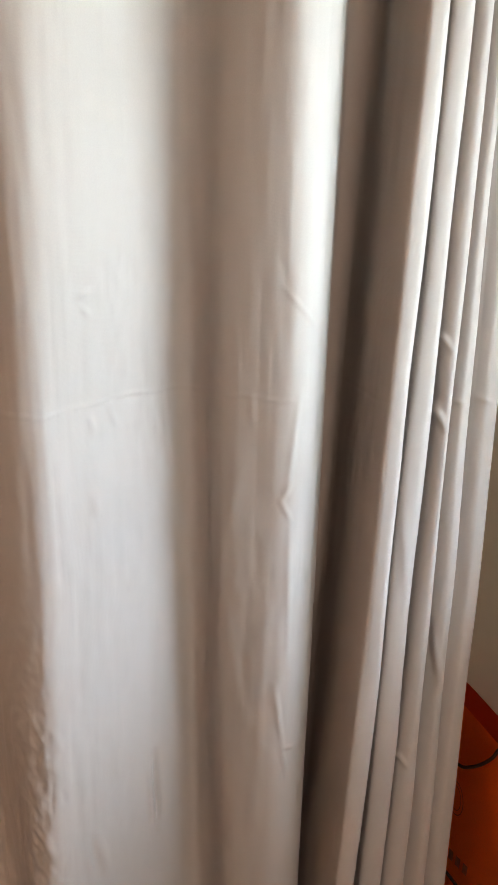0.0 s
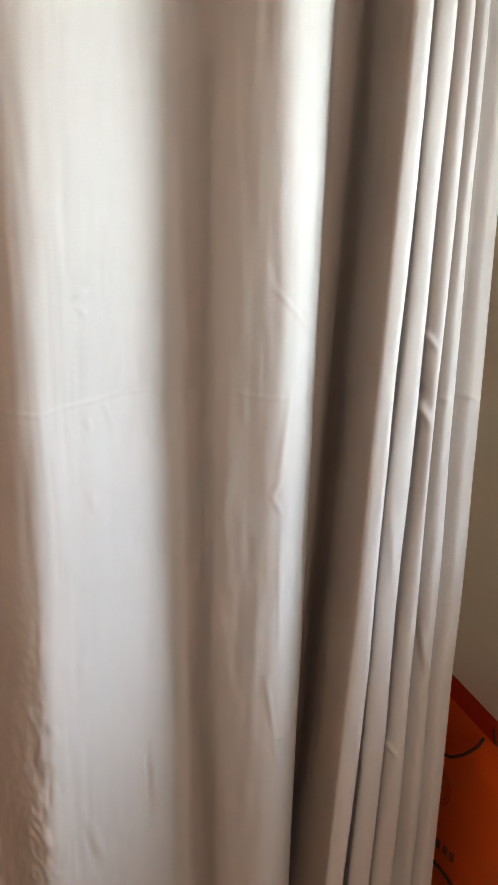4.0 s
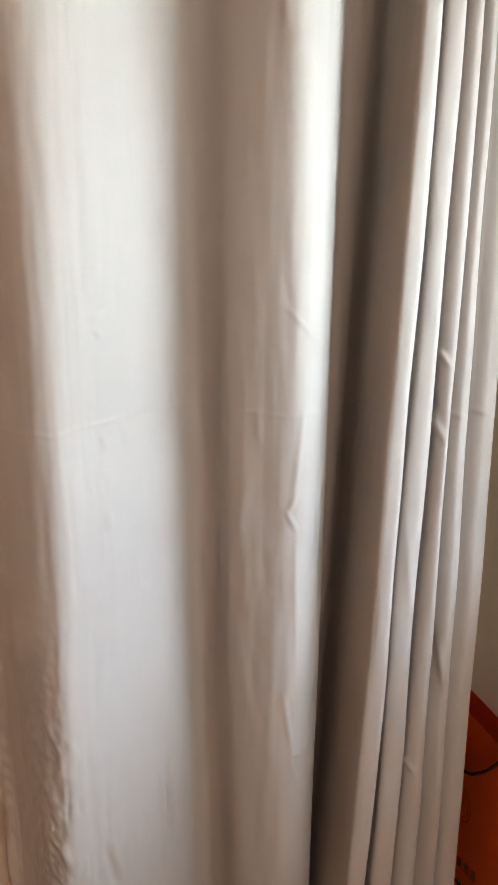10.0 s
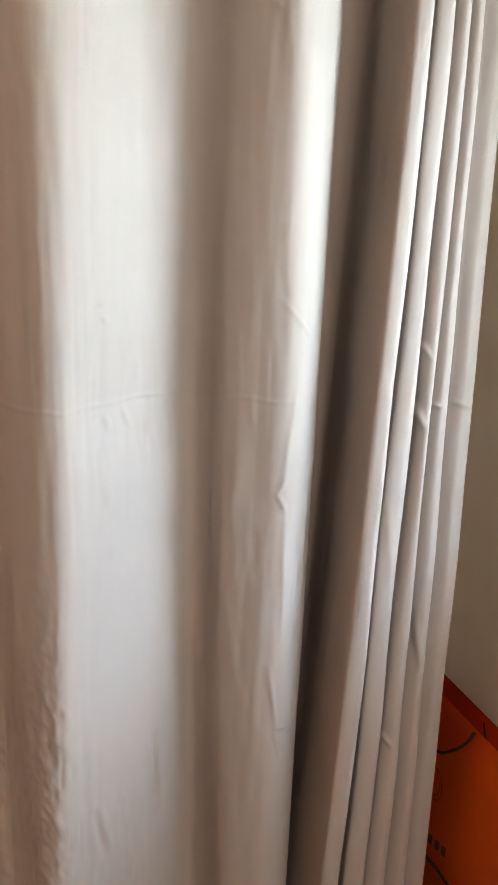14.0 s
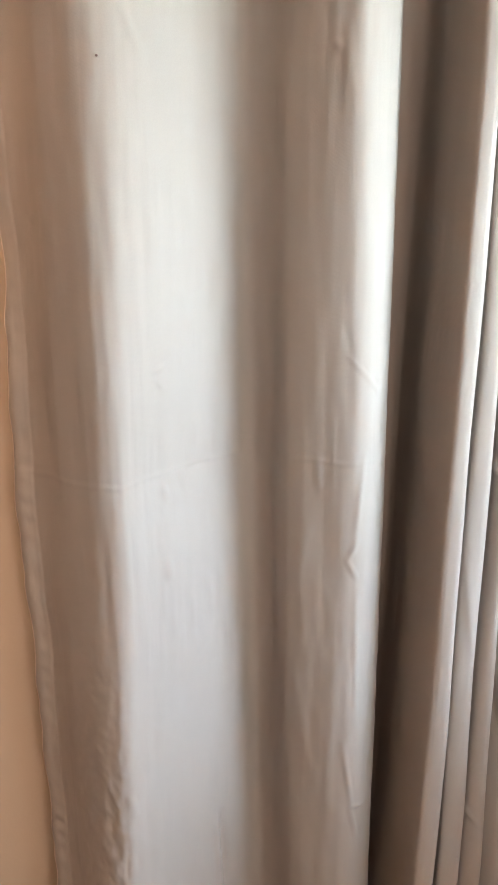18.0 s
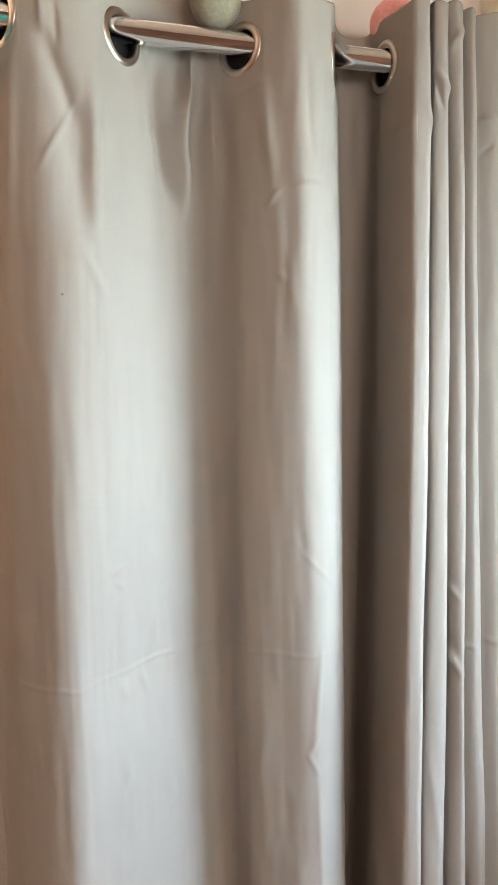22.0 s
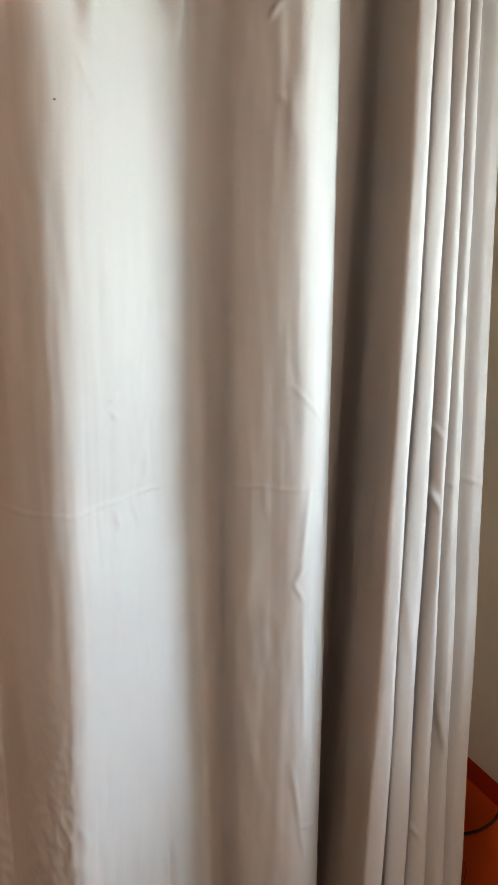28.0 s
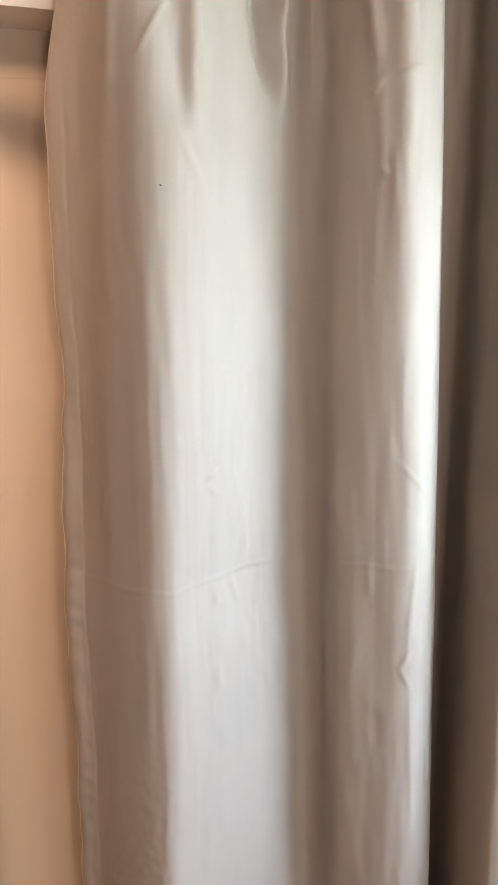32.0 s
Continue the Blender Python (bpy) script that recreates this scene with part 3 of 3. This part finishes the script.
crease(0.335, 1.76, 0.338, 1.66, 0.0070, -0.0030, 11, 13)
crease(0.440, 1.75, 0.436, 1.66, 0.0070, 0.0030, 15, 17.5)
crease(0.255, 1.75, 0.262, 1.62, 0.0080, -0.0024, 9, 11)
crease(0.318, 1.630, 0.352, 1.637, 0.0034, 0.0024, 11, 13.5)
crease(0.311, 1.560, 0.314, 1.500, 0.0048, 0.0010, 11, 12.5)
crease(0.316, 1.236, 0.358, 1.190, 0.0034, 0.0008, 11, 13.5)
crease(0.312, 1.270, 0.320, 1.238, 0.0048, -0.0004, 11, 13)
crease(0.290, 1.128, 0.291, 1.090, 0.0040, 0.0010, 10, 12)
crease(0.337, 1.130, 0.326, 1.020, 0.0042, 0.0014, 11, 13.4)
crease(0.330, 1.030, 0.320, 1.008, 0.0036, 0.0013, 11, 13.4)
crease(0.319, 1.010, 0.331, 0.985, 0.0034, 0.0013, 11, 13.4)
crease(0.330, 0.975, 0.333, 0.800, 0.0046, 0.0017, 11, 13.4)
crease(0.318, 0.780, 0.331, 0.690, 0.0040, 0.0019, 11, 13.4)
crease(0.331, 0.692, 0.352, 0.686, 0.0032, 0.0017, 11, 13.5)
crease(0.329, 0.690, 0.338, 0.645, 0.0040, 0.0018, 11, 13.4)
crease(0.282, 1.050, 0.262, 0.910, 0.0064, 0.0010, 9.5, 11.5)
crease(0.262, 0.910, 0.288, 0.720, 0.0064, 0.0008, 9.5, 11.6)
crease(0.186, 0.665, 0.190, 0.540, 0.0042, -0.0060, 5, 8.5)
crease(0.178, 0.665, 0.181, 0.560, 0.0042, 0.0030, 5, 8.5)
crease(0.100, 0.600, 0.112, 0.530, 0.0050, -0.0026, 3.6, 6)
crease(0.108, 0.605, 0.122, 0.530, 0.0052, 0.0022, 3.6, 6)
crease(0.118, 1.224, 0.131, 1.232, 0.0035, 0.0012, 4, 6.4)
crease(0.121, 1.216, 0.129, 1.206, 0.0035, 0.0010, 4, 6.4)
crease(0.150, 1.112, 0.157, 1.086, 0.0035, 0.0014, 5, 7.5)
# dents in the heads of the narrow pleats
for line in ((0.484, 1.762, 0.499, 1.736, 0.0060, 0.0040, 24, 27), (0.484, 1.748, 0.492, 1.718, 0.0060, -0.0040, 24, 27), (0.500, 1.782, 0.524, 1.815, 0.0050, 0.0030, 29, 32),
             (0.546, 1.716, 0.568, 1.716, 0.0050, 0.0030, 39, 42.5), (0.546, 1.678, 0.562, 1.690, 0.0040, -0.0030, 39, 42.5), (0.440, 1.703, 0.466, 1.690, 0.0080, 0.0016, 17.5, 20)):
    crease(*line)
pucker = random.Random(7)
for _ in range(34):
    px, pz = pucker.uniform(0.024, 0.074), pucker.uniform(0.48, 0.78)
    crease(px, pz, px + pucker.uniform(-0.006, 0.014), pz - pucker.uniform(0.010, 0.050), pucker.uniform(0.0038, 0.0065), pucker.choice((-1, 1)) * pucker.uniform(0.0006, 0.0014), 1.6, 4.4)
crease(0.128, 1.105, 0.131, 1.085, 0.0040, 0.0020, 4, 7)
crease(0.126, 1.025, 0.128, 0.995, 0.0060, 0.0025, 4, 7)
for line in ((0.481, 1.198, 0.497, 1.170, 0.0032, 0.0022, 29, 32), (0.480, 1.124, 0.496, 1.084, 0.0040, 0.0030, 29, 32),
             (0.478, 1.150, 0.488, 1.118, 0.0040, -0.0016, 29, 32), (0.504, 1.116, 0.522, 1.112, 0.0040, 0.0014, 34, 37),
             (0.506, 0.835, 0.520, 0.760, 0.0050, 0.0034, 34, 37), (0.498, 0.860, 0.506, 0.800, 0.0060, -0.0034, 34, 37),
             (0.462, 0.690, 0.482, 0.660, 0.0035, 0.0022, 29, 32), (0.488, 1.530, 0.502, 1.475, 0.0035, 0.0016, 34, 37),
             (0.536, 1.118, 0.560, 1.110, 0.0035, 0.0012, 39, 42.5), (0.452, 1.000, 0.462, 0.880, 0.0060, 0.0014, 24, 27),
             (0.470, 1.720, 0.482, 1.670, 0.0050, 0.0026, 19, 22)):
    crease(*line)

# hem along the free edge: a doubled strip with a stitch line and puckers
hem = np.clip(1 - np.abs(ARC - 0.012) / 0.012, 0, 1)
push += 0.0006 * np.clip(hem * 4, 0, 1) - 0.0007 * np.exp(-((ARC - 0.0255) / 0.0026) ** 2)
push += 0.006 * np.clip(1 - ARC / 0.019, 0, 1) * np.clip((1.31 - Z) / 0.04, 0, 1) * (0.88 + 0.12 * np.sin(Z * 88 + 2.0 * np.sin(Z * 31)))
push += hem * (0.0012 * np.sin(Z * 74 + 2.0 * np.sin(Z * 13)) + 0.0010 * np.sin(Z * 215 + 3.0 * np.sin(Z * 29)) * np.clip((1.35 - Z) / 0.2, 0, 1))

X += NX * push
Y += NY * push

# the hem's edge is rolled a little towards the wall
roll = np.clip(1 - ARC / 0.008, 0, 1) ** 2
Y += 0.006 * roll

# the heading stays in front of the lintel
top_part = np.clip((Z - 1.78) / 0.03, 0, 1)
Y -= top_part * np.clip(Y - 0.080, 0, None)

# flat cloth where the eyelets are pressed in
eyelet_poses = []
for k in EYELETS:
    c = k * PER
    zc = ROD_Z - 0.014
    r = int(np.argmin(np.abs(Z[:, c] - zc)))
    o = Vector((X[r, c], Y[r, c] * 0.5, zc))
    lo, hi = max(c - 7, 0), min(c + 7, cols - 1)
    t = Vector((X[r, hi] - X[r, lo], Y[r, hi] - Y[r, lo], 0)).normalized()
    nrm = Vector((t.y, -t.x, 0))
    eyelet_poses.append((o, t, nrm))
    near = np.abs(u - k)[None, :] < 0.75
    d = np.sqrt((X - o.x) ** 2 + (Y - o.y) ** 2 + (Z - o.z) ** 2)
    w = np.clip(1.6 - d / 0.030, 0, 1) * near
    out = (X - o.x) * nrm.x + (Y - o.y) * nrm.y
    X -= w * out * nrm.x
    Y -= w * out * nrm.y

keep = np.ones((rows_n - 1, cols - 1), bool)
MX, MY, MZ = (0.25 * (A[:-1, :-1] + A[1:, :-1] + A[:-1, 1:] + A[1:, 1:]) for A in (X, Y, Z))
for k, (o, t, nrm) in zip(EYELETS, eyelet_poses):
    near = np.abs(0.5 * (u[:-1] + u[1:]) - k)[None, :] < 0.75
    keep &= ~(((MX - o.x) ** 2 + (MY - o.y) ** 2 + (MZ - o.z) ** 2 < 0.026 ** 2) & near)

curtain = empty("curtain", (0.25, 0.0, 0.0), "grey twill blackout curtain hanging in soft folds from metal eyelets", "curtain")
index = np.arange(rows_n * cols).reshape(rows_n, cols)
quads = np.stack([index[:-1, :-1], index[1:, :-1], index[1:, 1:], index[:-1, 1:]], -1)[keep]
me = bpy.data.meshes.new("cloth")
me.from_pydata(np.stack([X - 0.25, Y, Z], -1).reshape(-1, 3).tolist(), [], quads.tolist())
me.materials.append(CLOTH)
me.shade_smooth()
cloth = new("cloth", me)
cloth.parent = curtain
thick = cloth.modifiers.new("thickness", "SOLIDIFY")
thick.thickness, thick.offset = 0.0010, 0.0

# the pale lining shows as a thin line behind the free edge
ribbon = bmesh.new()
rows_l = []
for r in range(20, rows_n, 3):
    dx = X[r, 0] - 0.25
    rows_l.append([ribbon.verts.new((dx - 0.0016, Y[r, 0] + 0.0052, Z[r, 0])), ribbon.verts.new((dx + 0.0008, Y[r, 0] + 0.0030, Z[r, 0])),
                   ribbon.verts.new((dx + 0.030, Y[r, 0] + 0.0036, Z[r, 0])), ribbon.verts.new((dx + 0.030, Y[r, 0] + 0.0056, Z[r, 0]))])
for r0, r1 in zip(rows_l, rows_l[1:]):
    for k in range(4):
        n = (k + 1) % 4
        ribbon.faces.new((r0[k], r0[n], r1[n], r1[k]))
part("lining", ribbon, LINING, curtain, "thin pale lining edge")

ring_profile = [(0.0205, 0.0), (0.0210, 0.0022), (0.0225, 0.0034), (0.0255, 0.0031), (0.0285, 0.0018), (0.0295, 0.0),
                (0.0285, -0.0018), (0.0255, -0.0031), (0.0225, -0.0034), (0.0210, -0.0022)]
ring_mesh = mesh_of("eyelet", lathe(bmesh.new(), ring_profile, Matrix(), 48, closed=True), NICKEL, True)
# black cups put into the holes to stand for their deep shade
hole_shade_mesh = mesh_of("hole_shade", lathe(bmesh.new(), [(0.0, -0.0095), (0.0222, -0.0095), (0.0222, 0.0), (0.0215, 0.0), (0.0215, -0.0088), (0.0, -0.0088)], Matrix(), 32), RUBBER_AND_SHADE)
for k, (o, t, nrm) in zip(EYELETS, eyelet_poses):
    ring = new("eyelet", ring_mesh)
    ring.parent = curtain
    up = Vector((0, 0, 1))
    m = Matrix((t, up, t.cross(up))).transposed().to_4x4()
    ring.matrix_local = Matrix.Translation(o - curtain.location) @ m
    tagged(ring, "brushed metal eyelet ring")
    if k == 14:     # seen from the side: nothing of its black cup shows
        continue
    hole_shade = new("hole_shade", hole_shade_mesh)
    hole_shade.parent = ring
    tagged(hole_shade, "black cup standing for the shade inside the eyelet")
bm = bmesh.new()
spot_on = np.argmin((X - 0.0735) ** 2 + (Z - 1.5095) ** 2 + 9.0 * (np.abs(u - 3.8) > 1.5)[None, :])
speck = (X.flat[spot_on] - 0.25, Y.flat[spot_on] - 0.001, Z.flat[spot_on])
bmesh.ops.create_icosphere(bm, subdivisions=2, radius=0.0012, matrix=Matrix.Translation(speck))
part("lint", bm, LINT, curtain, "tiny dark speck of lint", smooth=True)


# ---- string of cotton ball lights ----
lights = empty("string_lights", (-0.3, 0.0, ROD_Z + 0.006), "string of teal, pink and olive cotton ball lights on the rod", "string lights")
linv = Matrix.Translation(-lights.location)


def cotton_ball(place, r, mat, label):
    bm = bmesh.new()
    bmesh.ops.create_icosphere(bm, subdivisions=5, radius=r)
    for vert in bm.verts:
        n = vert.co.normalized()
        vert.co *= 1 + 0.012 * noise.noise(n * 3.0 + Vector(place) * 9) + 0.005 * noise.noise(n * 14.0)
    bm.transform(linv @ Matrix.Translation(place))
    ball = part("cotton_ball", bm, mat, lights, label, smooth=True)
    bm = lathe(bmesh.new(), [(0.0, r + 0.008), (0.004, r + 0.008), (0.0045, r - 0.004), (0.0, r - 0.004)], Euler((-math.pi / 2, 0, 0)).to_matrix().to_4x4(), 12)
    bm.transform(linv @ Matrix.Translation(place))
    part("socket", bm, SOCKET, ball, smooth=True)


cotton_ball((-0.019, -0.037, 1.761), 0.0280, TEAL, "teal cotton thread ball")
cotton_ball((0.108, 0.004, 1.868), 0.031, PINK, "pink cotton thread ball")
cotton_ball((0.250, 0.0, 1.8365), 0.0282, OLIVE, "olive grey cotton thread ball")
cotton_ball((0.477, 0.02, 1.848), 0.0295, PINK, "pink cotton thread ball")
# two unseen balls, added to cast the round shadows on the wall
cotton_ball((-0.222, -0.050, 1.755), 0.029, PINK, "pink cotton thread ball")
cotton_ball((-0.335, -0.034, 1.716), 0.029, OLIVE, "olive grey cotton thread ball")


def wire(*points, sag=0.004):
    pts, ctrl = [], np.array(points)
    for a in np.linspace(0, len(ctrl) - 1, (len(ctrl) - 1) * 14 + 1):
        p = np.array([spline(ctrl[:, k], np.array([a]))[0] for k in range(3)])
        pts.append(p)
    for off in (0.0, 1.0):
        bm = tube(bmesh.new(), [(p[0], p[1] + 0.0018 * math.sin(i * 0.55 + off * math.pi), p[2] + 0.0018 * math.cos(i * 0.55 + off * math.pi))
                                for i, p in enumerate(pts)], 0.0011, 8)
        bm.transform(linv)
        part("cable", bm, CABLE, lights, "clear plastic twin cable", smooth=True)


top = ROD_Z + 0.009
wire((-1.0, 0.0, top), (-0.6, 0.004, top + 0.002), (-0.32, 0.0, top + 0.006), (-0.178, 0.004, top + 0.004), (-0.09, -0.004, top + 0.003), (-0.03, -0.006, top + 0.012),
     (0.03, 0.006, top + 0.014), (0.07, 0.008, top + 0.008), (0.119, 0.006, top + 0.010))
for x, z in ((-0.185, 1.742), (-0.335, 1.716)):
    wire((x - 0.04, -0.004, top + 0.003), (x - 0.015, -0.015, top - 0.002), (x, -0.032, z + 0.05), (x, -0.034, z + 0.031))
wire((-0.06, -0.006, top + 0.004), (-0.03, -0.016, top + 0.006), (-0.021, -0.034, 1.800), (-0.019, -0.037, 1.790))
wire((0.119, 0.010, top + 0.010), (0.16, 0.016, top + 0.002), (0.22, 0.014, top), (0.26, 0.016, top + 0.006), (0.33, 0.008, top), (0.42, 0.016, top), (0.477, 0.020, top + 0.004))


# ---- orange paper bag beside the curtain ----
bag = empty("paper_bag", (0.635, -0.12, 0.0), "large orange paper bag with brown cord handles", "bag")
binv = Matrix.Translation(-bag.location)
BAG_Y0, BAG_Y1, BAG_TOP = -0.34, 0.085, 0.649


def sheet(f, nu, nv, thickness=0.0008):
    """A thin sheet over f(s, t), s and t from 0 to 1."""
    bm = bmesh.new()
    grid = [[bm.verts.new(f(i / nu, j / nv)) for i in range(nu + 1)] for j in range(nv + 1)]
    for j in range(nv):
        for i in range(nu):
            bm.faces.new((grid[j][i], grid[j][i + 1], grid[j + 1][i + 1], grid[j + 1][i]))
    bmesh.ops.solidify(bm, geom=bm.faces[:], thickness=thickness)
    bm.transform(binv)
    return bm


def near_x(s, t):
    return 0.603 + 0.022 * t ** 1.5 + 0.004 * math.sin(math.pi * s) * (1 - t) + 0.0015 * noise.noise((s * 4, t * 5, 0.3))


def far_x(s, t):
    return 0.678 - 0.024 * t ** 1.5 + 0.0015 * noise.noise((s * 4, t * 5, 7.3))


def along(s):
    return BAG_Y0 + (BAG_Y1 - BAG_Y0) * s


part("front_panel", sheet(lambda s, t: (near_x(s, t), along(s), BAG_TOP * t), 16, 24), ORANGE_PAPER, bag)
part("back_panel", sheet(lambda s, t: (far_x(s, t), along(s), (BAG_TOP + 0.004) * t), 16, 24), DARK_ORANGE_PAPER, bag)
for s, sg in ((0.0, 1), (1.0, -1)):
    part("gusset", sheet(lambda a, t, s=s, sg=sg: (near_x(s, t) * (1 - a) + far_x(s, t) * a, along(s) + sg * 0.03 * (1 - abs(2 * a - 1)) * t, BAG_TOP * t), 8, 20), ORANGE_PAPER, bag)
part("bottom", sheet(lambda s, t: (0.604 + 0.073 * t, along(s), 0.003), 4, 4), ORANGE_PAPER, bag)
part("rim_fold", sheet(lambda s, t: (near_x(s, 1.0) - 0.0012, along(s), BAG_TOP - 0.020 + 0.0205 * t), 12, 3), ORANGE_PAPER, bag)


def cord(points, parent_label):
    ctrl = np.array(points)
    pts = [tuple(spline(ctrl[:, k], np.array([a]))[0] for k in range(3)) for a in np.linspace(0, len(ctrl) - 1, (len(ctrl) - 1) * 10 + 1)]
    bm = tube(bmesh.new(), pts, 0.0024, 10)
    bm.transform(binv)
    part("cord_handle", bm, ROPE, bag, parent_label, smooth=True)


cord([(0.6215, -0.076, 0.644), (0.6195, -0.068, 0.626), (0.6170, -0.050, 0.602), (0.6150, -0.032, 0.584), (0.6138, -0.012, 0.569), (0.6130, 0.02, 0.562), (0.6135, 0.05, 0.575), (0.621, 0.06, 0.632)], "brown cord handle hanging on the panel")
cord([(0.656, -0.20, 0.64), (0.654, -0.17, 0.60), (0.653, -0.12, 0.585), (0.654, -0.07, 0.60), (0.656, -0.05, 0.64)], "brown cord handle")


def on_front(y, z, lift=0.0010):
    return Vector((near_x((y - BAG_Y0) / (BAG_Y1 - BAG_Y0), z / BAG_TOP) - lift, y, z))


def ellipse_line(yc, zc, a, b, w):
    bm = bmesh.new()
    ring0, ring1 = ([bm.verts.new(on_front(yc + (a + d) * math.cos(q), zc + (b + d) * math.sin(q))) for q in (2 * math.pi * k / 40 for k in range(40))] for d in (-w, w))
    for k in range(40):
        bm.faces.new((ring0[k], ring0[(k + 1) % 40], ring1[(k + 1) % 40], ring1[k]))
    bm.transform(binv)
    return bm


part("emblem", ellipse_line(0.0, 0.505, 0.020, 0.026, 0.0007), PRINT, bag, "thin oval line emblem")
part("emblem", ellipse_line(0.0, 0.505, 0.014, 0.019, 0.0005), PRINT, bag, "thin oval line emblem")
for i in range(4):
    y, z0 = 0.014 - 0.018 * i, 0.398 + 0.0045 * i
    bm = bmesh.new()
    bm.faces.new([bm.verts.new(on_front(y + dy, z0 + dz)) for dy, dz in ((0.0, 0.0), (-0.011, 0.003), (-0.011, 0.019), (0.0, 0.016))])
    bm.transform(binv)
    part("printed_bar", bm, PRINT, bag, "dark printed bar")
cord([(0.607, -0.11, 0.392), (0.607, -0.062, 0.391), (0.607, -0.03, 0.389), (0.607, 0.0, 0.383), (0.607, 0.05, 0.372)], "brown ribbon")
